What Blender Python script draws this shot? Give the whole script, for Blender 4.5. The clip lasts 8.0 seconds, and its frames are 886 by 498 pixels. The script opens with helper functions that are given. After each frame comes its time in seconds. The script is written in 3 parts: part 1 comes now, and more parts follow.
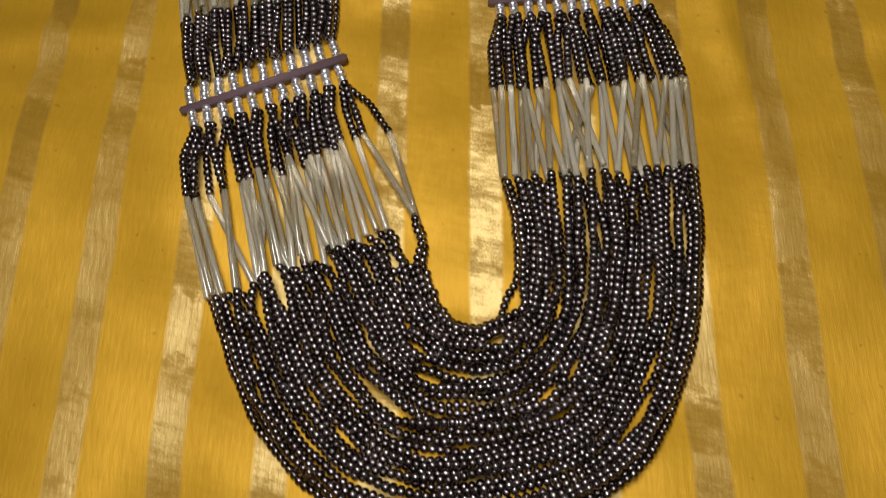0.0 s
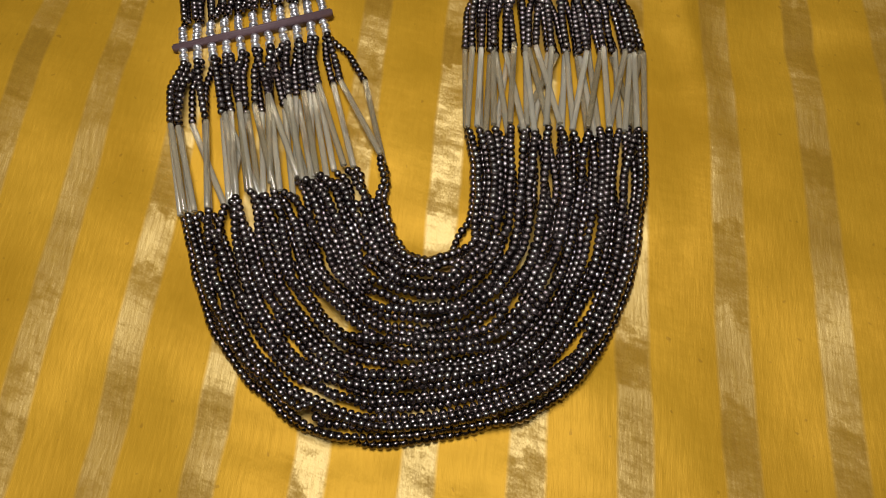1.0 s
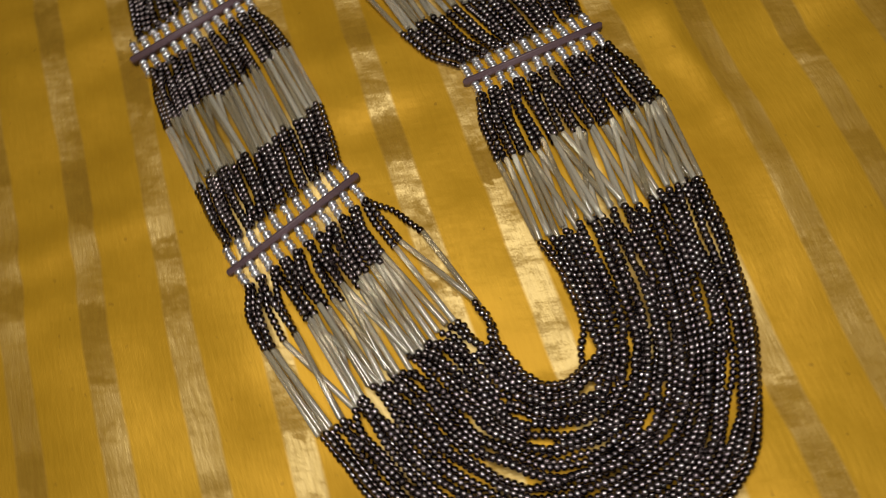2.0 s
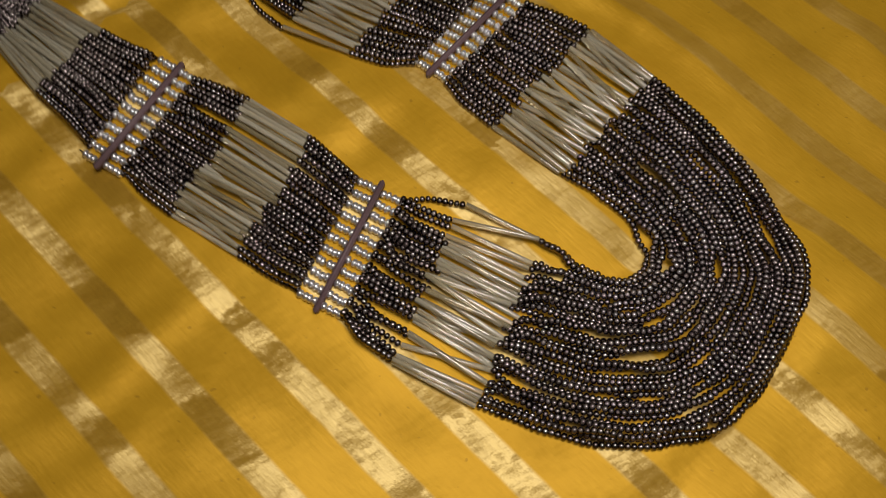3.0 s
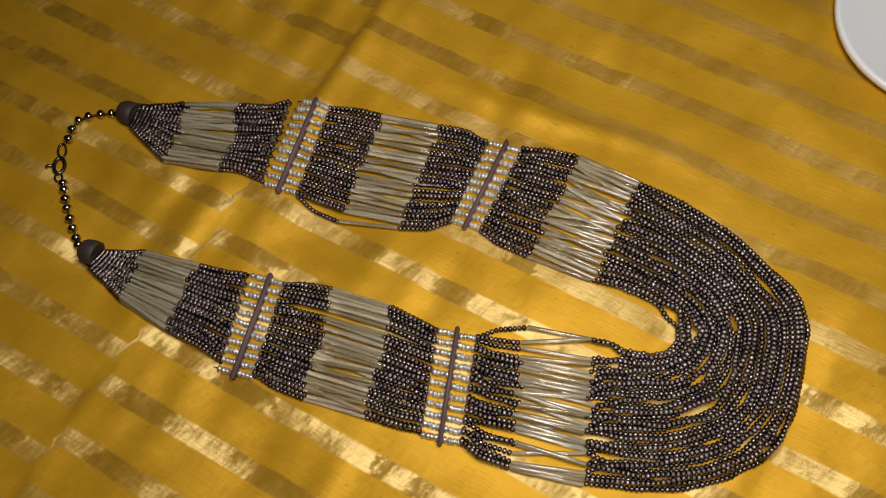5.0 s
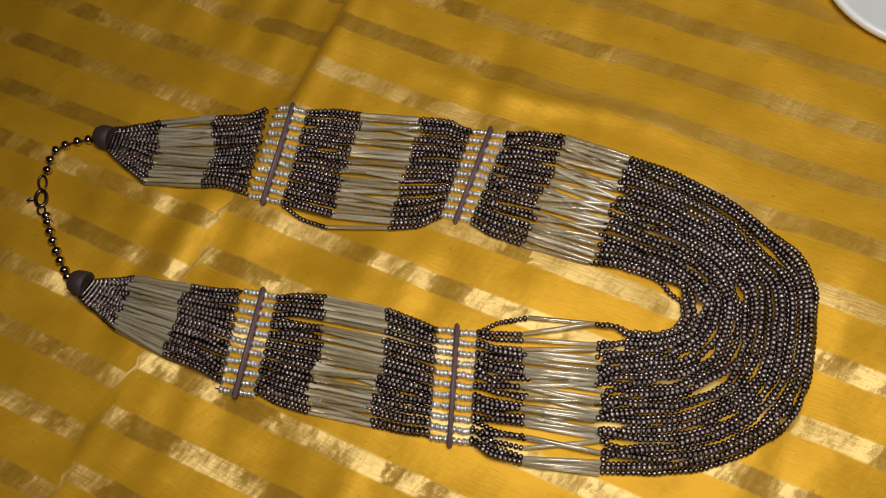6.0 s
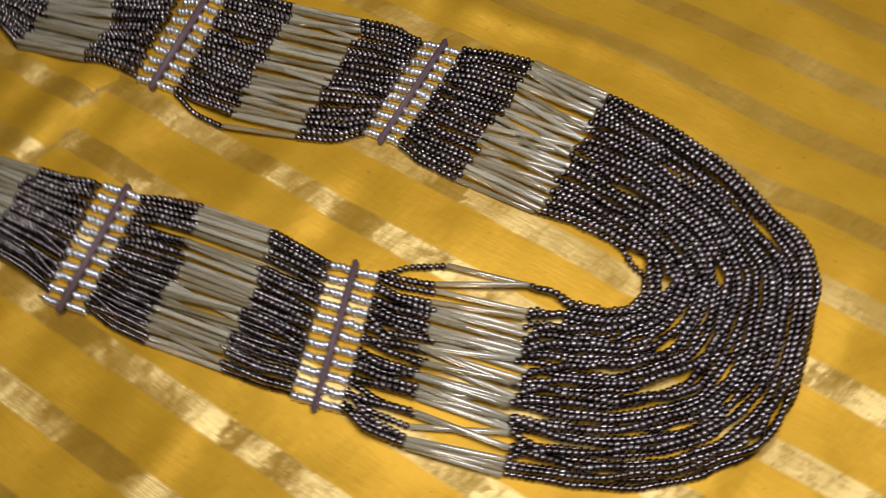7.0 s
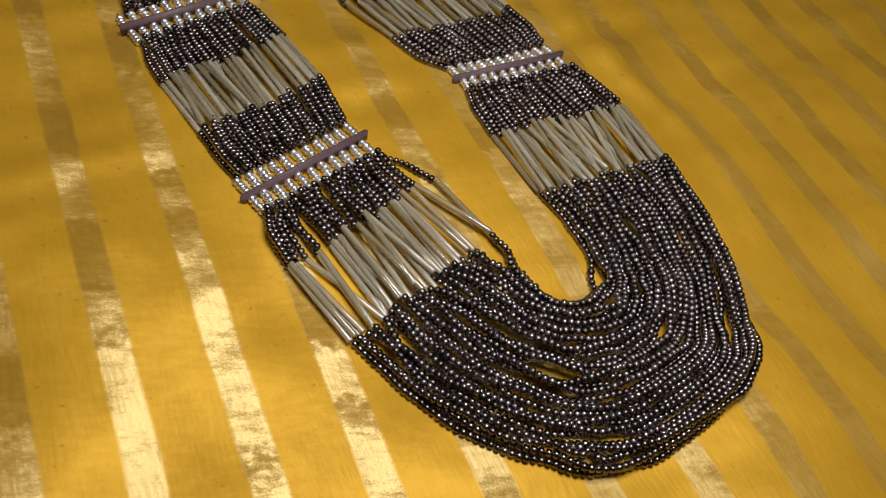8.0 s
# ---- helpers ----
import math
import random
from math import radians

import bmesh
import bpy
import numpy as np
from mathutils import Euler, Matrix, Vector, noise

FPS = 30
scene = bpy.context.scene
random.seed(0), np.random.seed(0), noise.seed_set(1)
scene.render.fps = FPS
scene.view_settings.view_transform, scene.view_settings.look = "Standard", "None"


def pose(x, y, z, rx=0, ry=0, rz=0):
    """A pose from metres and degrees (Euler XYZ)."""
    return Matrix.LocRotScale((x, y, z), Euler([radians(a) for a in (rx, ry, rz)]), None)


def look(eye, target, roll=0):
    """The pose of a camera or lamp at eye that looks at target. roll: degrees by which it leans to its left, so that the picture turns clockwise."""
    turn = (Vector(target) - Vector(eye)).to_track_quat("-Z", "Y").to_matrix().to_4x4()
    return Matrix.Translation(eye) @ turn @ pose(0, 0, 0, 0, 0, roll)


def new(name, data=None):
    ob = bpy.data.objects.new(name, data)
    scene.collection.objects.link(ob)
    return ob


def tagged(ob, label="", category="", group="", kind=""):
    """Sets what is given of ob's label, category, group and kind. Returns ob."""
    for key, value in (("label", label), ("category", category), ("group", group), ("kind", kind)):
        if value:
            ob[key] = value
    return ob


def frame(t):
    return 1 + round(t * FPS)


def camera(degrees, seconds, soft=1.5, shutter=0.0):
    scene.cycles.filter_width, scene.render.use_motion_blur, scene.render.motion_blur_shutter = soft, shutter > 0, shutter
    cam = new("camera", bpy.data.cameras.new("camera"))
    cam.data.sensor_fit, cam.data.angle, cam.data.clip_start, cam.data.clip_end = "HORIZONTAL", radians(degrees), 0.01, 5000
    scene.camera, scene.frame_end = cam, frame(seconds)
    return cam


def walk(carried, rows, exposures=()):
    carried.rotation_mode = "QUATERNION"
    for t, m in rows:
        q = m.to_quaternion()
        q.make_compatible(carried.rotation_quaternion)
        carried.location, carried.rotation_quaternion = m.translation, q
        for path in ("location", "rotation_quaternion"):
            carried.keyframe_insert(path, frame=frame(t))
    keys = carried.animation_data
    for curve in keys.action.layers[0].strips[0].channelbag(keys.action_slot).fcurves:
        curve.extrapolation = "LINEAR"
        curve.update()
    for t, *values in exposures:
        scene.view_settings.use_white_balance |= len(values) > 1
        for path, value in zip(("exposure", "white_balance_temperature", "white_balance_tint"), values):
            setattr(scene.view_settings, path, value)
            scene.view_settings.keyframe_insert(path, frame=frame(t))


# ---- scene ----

# ---- camera and walk ----
cam = camera(54.0, 8.0, soft=0.85, shutter=0.3)
PATH = [
    (0.0, 0.0502, 0.0215, 0.2326, 23.33, 3.35, 14.53),
    (0.5, 0.0625, 0.0017, 0.2292, 24.17, 2.12, 17.00),
    (1.0, 0.0717, -0.0088, 0.2349, 26.20, 1.28, 18.54),
    (1.5, 0.0613, 0.0016, 0.2682, 25.73, 4.05, 19.82),
    (1.7, 0.0510, 0.0170, 0.2655, 23.77, 6.83, 11.33),
    (2.8, -0.0816, 0.0470, 0.2745, 21.50, -1.08, -27.29),
    (3.0, -0.0965, 0.0409, 0.2908, 22.23, -1.13, -31.98),
    (3.5, -0.1174, 0.0596, 0.3477, 22.66, -0.53, -36.62),
    (4.0, -0.1225, 0.0779, 0.3840, 23.07, 0.40, -40.75),
    (4.5, -0.1190, 0.0703, 0.3856, 24.09, 2.18, -43.46),
    (6.0, -0.0945, 0.0687, 0.3779, 21.36, 7.58, -51.67),
    (6.5, -0.0987, 0.0654, 0.3276, 21.82, 6.88, -51.48),
    (7.0, -0.0875, 0.0446, 0.2775, 25.78, 3.76, -43.34),
    (7.5, -0.1061, -0.0451, 0.2413, 36.27, -6.14, -16.26),
    (8.0, -0.0824, -0.0560, 0.2217, 39.46, -9.01, -10.31),
]
# the quick swing near the end: seconds, eye, target, roll
SWING = [
    (6.8, (-0.092, 0.059, 0.303), (0.369, 0.729, -1.524), -12.6),
    (7.1, (-0.091, 0.030, 0.273), (0.470, 0.788, -1.491), -2.0),
    (7.3, (-0.109, -0.009, 0.258), (0.496, 0.919, -1.407), 9.0),
    (7.4, (-0.112, -0.025, 0.251), (0.456, 0.970, -1.388), 10.8),
    (7.7, (-0.092, -0.054, 0.237), (0.366, 1.079, -1.346), 13.7),
    (7.9, (-0.083, -0.051, 0.235), (0.362, 1.096, -1.342), 14.7),
]
ROWS = [(t, pose(x, y, z, rx, ry, rz)) for t, x, y, z, rx, ry, rz in PATH] + [(t, look(eye, target, roll)) for t, eye, target, roll in SWING]
walk(cam, sorted(ROWS, key=lambda row: row[0]),
     exposures=[(0.0, -0.06, 6500, 10), (1.0, -0.06, 6500, 10), (1.5, -0.18, 6600, 10), (3.0, -0.33, 7000, 10), (3.5, -0.36, 7000, 10), (4.0, -0.16, 7100, 10), (4.5, -0.04, 7100, 10), (6.0, -0.04, 7100, 10), (6.5, -0.03, 6700, 10), (7.0, 0.13, 6200, 10), (7.5, 0.02, 6500, 10), (8.0, 0.05, 6500, 10)])

# ---- light: one lamp over the table, a dim room round it ----
MM = 0.001
scene.view_settings.exposure = 0.0
world = bpy.data.worlds.new("room_light")
scene.world = world
world.use_nodes = True
world.node_tree.nodes["Background"].inputs[0].default_value = (1.0, 0.95, 0.88, 1)
world.node_tree.nodes["Background"].inputs[1].default_value = 0.06
lamp_data = bpy.data.lights.new("ceiling_lamp", "AREA")
lamp_data.shape, lamp_data.size = "DISK", 0.25
lamp_data.energy, lamp_data.color = 2.3, (1.0, 0.97, 0.94)
lamp = new("ceiling_lamp", lamp_data)
lamp.matrix_world = look((0.005, 0.085, 0.48), (0.0, 0.095, 0.0))


# ---- materials ----
def material(name):
    m = bpy.data.materials.new(name)
    m.use_nodes = True
    return m, m.node_tree, m.node_tree.nodes["Principled BSDF"]


def node(tree, kind, **values):
    n = tree.nodes.new(kind)
    for key, value in values.items():
        n.inputs[key.replace("_", " ")].default_value = value
    return n


def calc(tree, op, a, b=None, c=None):
    n = tree.nodes.new("ShaderNodeMath")
    n.operation = op
    for i, v in enumerate((a, b, c)):
        if v is None:
            continue
        if isinstance(v, (int, float)):
            n.inputs[i].default_value = v
        else:
            tree.links.new(v, n.inputs[i])
    return n.outputs[0]


def mix_colour(tree, factor, a, b):
    n = tree.nodes.new("ShaderNodeMix")
    n.data_type = "RGBA"
    for i, v in ((0, factor), (6, a), (7, b)):
        if isinstance(v, (int, float, tuple)):
            n.inputs[i].default_value = v
        else:
            tree.links.new(v, n.inputs[i])
    return n.outputs[2]


def noise_at(tree, vector, scale, detail=2.0, rough=0.5):
    n = node(tree, "ShaderNodeTexNoise", Scale=scale, Detail=detail, Roughness=rough)
    tree.links.new(vector, n.inputs["Vector"])
    return n.outputs["Fac"]


def bump(tree, height, strength, distance, normal=None):
    n = node(tree, "ShaderNodeBump", Strength=strength, Distance=distance)
    tree.links.new(height, n.inputs["Height"])
    if normal:
        tree.links.new(normal, n.inputs["Normal"])
    return n.outputs["Normal"]


STRIPE = Vector((0.24, -0.97, 0.0)).normalized()


def cloth_material():
    """Golden silk with satin stripes: the UV map runs in stripe pitches across and in metres along the stripes."""
    m, t, b = material("golden_striped_silk")
    L = t.links.new
    uv = t.nodes.new("ShaderNodeUVMap")
    uv.uv_map = "weave"
    sep = t.nodes.new("ShaderNodeSeparateXYZ")
    L(uv.outputs[0], sep.inputs[0])
    u, v = sep.outputs[0], sep.outputs[1]
    wide = t.nodes.new("ShaderNodeCombineXYZ")
    L(calc(t, "MULTIPLY", u, 0.031), wide.inputs[0])
    L(v, wide.inputs[1])
    place = wide.outputs[0]
    # satin stripe: about a third of each pitch
    cell = calc(t, "FRACT", calc(t, "ADD", calc(t, "ADD", u, 0.5), calc(t, "MULTIPLY", calc(t, "SUBTRACT", noise_at(t, place, 40, 2), 0.5), 0.06)))
    edge = calc(t, "ABSOLUTE", calc(t, "SUBTRACT", cell, 0.5))
    ramp = t.nodes.new("ShaderNodeMapRange")
    ramp.inputs[1].default_value, ramp.inputs[2].default_value = 0.186, 0.146
    L(edge, ramp.inputs[0])
    satin = ramp.outputs[0]
    # colours
    blotch = noise_at(t, place, 22, 4)
    slub_map = t.nodes.new("ShaderNodeMapping")
    slub_map.inputs["Scale"].default_value = (700, 140, 1)
    L(place, slub_map.inputs[0])
    slub = noise_at(t, slub_map.outputs[0], 1.0, 3)
    ground = mix_colour(t, blotch, (0.56, 0.29, 0.014, 1), (0.74, 0.425, 0.032, 1))
    ground = mix_colour(t, calc(t, "MULTIPLY", slub, 0.35), ground, (0.42, 0.20, 0.006, 1))
    speck = t.nodes.new("ShaderNodeMapRange")
    speck.inputs[1].default_value, speck.inputs[2].default_value = 0.72, 0.78
    L(noise_at(t, place, 330, 1), speck.inputs[0])
    ground = mix_colour(t, calc(t, "MULTIPLY", speck.outputs[0], 0.35), ground, (0.20, 0.085, 0.01, 1))
    gold = mix_colour(t, slub, (0.42, 0.205, 0.010, 1), (0.56, 0.315, 0.024, 1))
    L(mix_colour(t, satin, ground, gold), b.inputs["Base Color"])
    L(calc(t, "ADD", calc(t, "MULTIPLY", satin, -0.18), 0.30), b.inputs["Metallic"])
    L(calc(t, "SUBTRACT", 0.56, calc(t, "MULTIPLY", satin, 0.07)), b.inputs["Roughness"])
    b.inputs["IOR"].default_value = 2.4
    b.inputs["Specular Tint"].default_value = (1.0, 0.89, 0.48, 1)
    L(calc(t, "ADD", calc(t, "MULTIPLY", satin, 0.60), 0.12), b.inputs["Specular IOR Level"])
    b.inputs["Sheen Weight"].default_value = 0.04
    b.inputs["Sheen Tint"].default_value = (1.0, 0.8, 0.4, 1)
    # the stripe threads lie in short tilted runs, so that the satin flashes light and dark along its length
    stripe_id = calc(t, "FLOOR", calc(t, "ADD", u, 0.5))
    run = t.nodes.new("ShaderNodeCombineXYZ")
    wave = calc(t, "MULTIPLY", calc(t, "SUBTRACT", noise_at(t, place, 160, 3), 0.5), 0.8)
    L(calc(t, "ADD", calc(t, "MULTIPLY", v, 34), wave), run.inputs[0])
    L(calc(t, "MULTIPLY", stripe_id, 0.63), run.inputs[1])
    block = t.nodes.new("ShaderNodeMapRange")
    block.interpolation_type = "SMOOTHSTEP"
    block.inputs[1].default_value, block.inputs[2].default_value = 0.38, 0.56
    L(noise_at(t, run.outputs[0], 1.0, 2), block.inputs[0])
    soft_map = t.nodes.new("ShaderNodeMapping")
    soft_map.inputs["Scale"].default_value = (40, 70, 1)
    L(place, soft_map.inputs[0])
    soft = noise_at(t, soft_map.outputs[0], 1.0, 3, 0.6)
    crinkle_map = t.nodes.new("ShaderNodeMapping")
    crinkle_map.inputs["Scale"].default_value = (150, 480, 1)
    L(place, crinkle_map.inputs[0])
    crinkle = noise_at(t, crinkle_map.outputs[0], 1.0, 3, 0.6)
    slack = noise_at(t, place, 24, 3)
    twill = noise_at(t, place, 1500, 2)
    crinkle = calc(t, "ADD", crinkle, calc(t, "MULTIPLY", calc(t, "SUBTRACT", twill, 0.5), 0.7))
    tilt = calc(t, "ADD", calc(t, "MULTIPLY", calc(t, "SUBTRACT", block.outputs[0], 0.6), 0.42), calc(t, "MULTIPLY", calc(t, "SUBTRACT", soft, 0.5), 0.8))
    tilt = calc(t, "ADD", tilt, calc(t, "MULTIPLY", calc(t, "SUBTRACT", crinkle, 0.5), 0.34))
    broad = calc(t, "ADD", calc(t, "MULTIPLY", calc(t, "SUBTRACT", slack, 0.5), 1.0), calc(t, "MULTIPLY", calc(t, "SUBTRACT", crinkle, 0.5), 0.3))
    tilt = calc(t, "ADD", calc(t, "MULTIPLY", tilt, satin), calc(t, "MULTIPLY", broad, 0.8))
    push = t.nodes.new("ShaderNodeVectorMath")
    push.operation = "SCALE"
    push.inputs[0].default_value = STRIPE
    L(tilt, push.inputs["Scale"])
    cross_map = t.nodes.new("ShaderNodeMapping")
    cross_map.inputs["Location"].default_value = (3.1, 1.7, 0)
    L(place, cross_map.inputs[0])
    swell = t.nodes.new("ShaderNodeVectorMath")
    swell.operation = "SCALE"
    swell.inputs[0].default_value = (0.97, 0.24, 0)
    L(calc(t, "MULTIPLY", calc(t, "SUBTRACT", noise_at(t, cross_map.outputs[0], 30, 3), 0.5), 0.6), swell.inputs["Scale"])
    both = t.nodes.new("ShaderNodeVectorMath")
    both.operation = "ADD"
    L(push.outputs[0], both.inputs[0])
    L(swell.outputs[0], both.inputs[1])
    geo = t.nodes.new("ShaderNodeNewGeometry")
    total = t.nodes.new("ShaderNodeVectorMath")
    total.operation = "ADD"
    L(geo.outputs["Normal"], total.inputs[0])
    L(both.outputs[0], total.inputs[1])
    unit = t.nodes.new("ShaderNodeVectorMath")
    unit.operation = "NORMALIZE"
    L(total.outputs[0], unit.inputs[0])
    # weave
    rib = node(t, "ShaderNodeTexWave", Scale=1.0, Distortion=1.5, Detail=1.0)
    rib_map = t.nodes.new("ShaderNodeMapping")
    rib_map.inputs["Scale"].default_value = (640, 25, 1)
    L(place, rib_map.inputs[0])
    L(rib_map.outputs[0], rib.inputs["Vector"])
    fine = calc(t, "ADD", calc(t, "MULTIPLY", rib.outputs["Fac"], calc(t, "SUBTRACT", 0.03, calc(t, "MULTIPLY", satin, 0.025))), slub)
    L(bump(t, fine, 0.4, 0.0003, unit.outputs[0]), b.inputs["Normal"])
    return m


def bead_material(name, low, high, metal, rough):
    m, t, b = material(name)
    L = t.links.new
    geo = t.nodes.new("ShaderNodeNewGeometry")
    info = t.nodes.new("ShaderNodeObjectInfo")
    pick = calc(t, "FRACT", calc(t, "ADD", geo.outputs["Random Per Island"], info.outputs["Random"]))
    L(mix_colour(t, pick, low, high), b.inputs["Base Color"])
    b.inputs["Metallic"].default_value = metal
    coord = t.nodes.new("ShaderNodeTexCoord")
    grain = noise_at(t, coord.outputs["Object"], 900, 2)
    L(calc(t, "ADD", calc(t, "MULTIPLY", grain, 0.06), rough), b.inputs["Roughness"])
    L(bump(t, grain, 0.22, 0.0003), b.inputs["Normal"])
    return m


def bugle_material():
    m, t, b = material("pale_horn_glass")
    L = t.links.new
    info = t.nodes.new("ShaderNodeObjectInfo")
    coord = t.nodes.new("ShaderNodeTexCoord")
    streak = t.nodes.new("ShaderNodeMapping")
    streak.inputs["Scale"].default_value = (700, 700, 60)
    L(coord.outputs["Object"], streak.inputs[0])
    L(info.outputs["Random"], streak.inputs["Location"])
    grain = noise_at(t, streak.outputs[0], 1.0, 3)
    base = mix_colour(t, info.outputs["Random"], (0.52, 0.43, 0.25, 1), (0.92, 0.87, 0.71, 1))
    stain = t.nodes.new("ShaderNodeMapRange")
    stain.inputs[1].default_value, stain.inputs[2].default_value = 0.6, 0.75
    L(grain, stain.inputs[0])
    L(mix_colour(t, calc(t, "MULTIPLY", stain.outputs[0], 0.85), base, (0.30, 0.19, 0.08, 1)), b.inputs["Base Color"])
    b.inputs["Roughness"].default_value = 0.13
    b.inputs["Specular IOR Level"].default_value = 1.0
    b.inputs["Transmission Weight"].default_value = 0.62
    b.inputs["IOR"].default_value = 1.55
    b.inputs["Coat Weight"].default_value = 0.8
    b.inputs["Coat Roughness"].default_value = 0.06
    L(bump(t, grain, 0.1, 0.0003), b.inputs["Normal"])
    return m


def plain_material(name, colour, rough, metal=0.0, scale=300.0, vary=0.25, relief=0.0003):
    m, t, b = material(name)
    L = t.links.new
    coord = t.nodes.new("ShaderNodeTexCoord")
    grain = noise_at(t, coord.outputs["Object"], scale, 4)
    dark = tuple(c * (1 - vary) for c in colour[:3]) + (1,)
    L(mix_colour(t, grain, dark, colour), b.inputs["Base Color"])
    b.inputs["Metallic"].default_value = metal
    L(calc(t, "ADD", calc(t, "MULTIPLY", grain, 0.15), rough - 0.07), b.inputs["Roughness"])
    L(bump(t, grain, 0.3, relief), b.inputs["Normal"])
    return m


SILK = cloth_material()
DARK = bead_material("dark_hematite_bead", (0.145, 0.115, 0.112, 1), (0.36, 0.31, 0.305, 1), 1.0, 0.19)
SILVER = bead_material("silver_bead", (0.80, 0.79, 0.83, 1), (0.98, 0.97, 1.0, 1), 0.9, 0.26)
STEEL = bead_material("brown_steel_bead", (0.34, 0.27, 0.24, 1), (0.62, 0.54, 0.50, 1), 1.0, 0.15)
HORN = bugle_material()
BAR = plain_material("dull_plum_spacer", (0.17, 0.105, 0.115, 1), 0.5, 0.0, 700)
CAP = plain_material("dull_brown_cap", (0.05, 0.034, 0.033, 1), 0.6, 0.0, 500)
METAL = plain_material("tarnished_metal", (0.20, 0.16, 0.14, 1), 0.35, 1.0, 500)
CORD = plain_material("dark_cord", (0.04, 0.025, 0.02, 1), 0.8, 0.0, 900)
PLASTIC = plain_material("white_plastic", (0.88, 0.93, 1.0, 1), 0.3, 0.0, 60, 0.03, 0.0001)
WOOD = plain_material("dark_table_wood", (0.16, 0.08, 0.04, 1), 0.5, 0.0, 25, 0.5)
PAINT = plain_material("cream_wall_paint", (0.62, 0.58, 0.50, 1), 0.8, 0.0, 4, 0.1)


# ---- mesh helpers ----
def mesh_of(name, bm, mat, smooth=True):
    data = bpy.data.meshes.new(name)
    bm.to_mesh(data)
    bm.free()
    data.materials.append(mat)
    if smooth:
        data.shade_smooth()
    return data


def part(name, bm, mat, parent, label="", smooth=True):
    """Links a bmesh as one mesh object under a thing or a part."""
    ob = new(name, mesh_of(name, bm, mat, smooth))
    ob.parent = parent
    return tagged(ob, label)


def lathe(profile, turns):
    """A bmesh turned about z from pairs of radius and height; a radius of 0 closes the end."""
    bm = bmesh.new()
    rings = []
    for r, z in profile:
        if r == 0:
            rings.append([bm.verts.new((0, 0, z))])
        else:
            rings.append([bm.verts.new((r * math.cos(2 * math.pi * k / turns), r * math.sin(2 * math.pi * k / turns), z)) for k in range(turns)])
    for a, b in zip(rings, rings[1:]):
        for k in range(turns):
            q = (k + 1) % turns
            corners = [a[k % len(a)], a[q % len(a)], b[q % len(b)], b[k % len(b)]]
            face = [c for n, c in enumerate(corners) if c not in corners[:n]]
            if len(face) > 2:
                bm.faces.new(face)
    return bm


def along(direction):
    """The turn that lays z along a direction."""
    return Vector(direction).to_track_quat("Z", "Y").to_matrix().to_4x4()


def tube(points, radius, turns=6):
    """A bmesh tube along a run of points."""
    bm = bmesh.new()
    rings = []
    for n, p in enumerate(points):
        d = (Vector(points[min(n + 1, len(points) - 1)]) - Vector(points[max(n - 1, 0)])).normalized()
        m = Matrix.Translation(p) @ along(d)
        rings.append([bm.verts.new(m @ Vector((radius * math.cos(2 * math.pi * k / turns), radius * math.sin(2 * math.pi * k / turns), 0))) for k in range(turns)])
    for a, b in zip(rings, rings[1:]):
        for k in range(turns):
            bm.faces.new((a[k], a[(k + 1) % turns], b[(k + 1) % turns], b[k]))
    bm.faces.new(rings[0][::-1])
    bm.faces.new(rings[-1])
    return bm


def smooth_through(points, s):
    """Catmull-Rom through points, s from 0 to 1."""
    n = len(points) - 1
    x = min(max(s, 0.0), 0.99999) * n
    k = int(x)
    f = x - k
    p = [Vector(points[min(max(k + d, 0), n)]) for d in (-1, 0, 1, 2)]
    return 0.5 * (2 * p[1] + f * (p[2] - p[0]) + f * f * (2 * p[0] - 5 * p[1] + 4 * p[2] - p[3]) + f**3 * (3 * p[1] - p[0] - 3 * p[2] + p[3]))


# ---- cloth ----
def past_fold(x, y):
    """Metres past the line at which the upper layer of the cloth ends."""
    return y - 0.3155 - 0.219 * x + 0.004 * noise.noise(Vector((x * 14, 3.0, 0.0)))


def bend(x, y):
    """Stripe pitches across the cloth and metres along it, at a place of the table in metres."""
    across = (x + 0.245 * (y - 0.165) + 0.017) / 0.0297
    across += 0.012 * (noise.noise(Vector((x * 7, y * 7, 2.0))) + 0.5) - 0.004 * max(abs(x) - 0.08, 0.0) * across
    if past_fold(x, y) > 0:
        across += 0.45
    return across, y


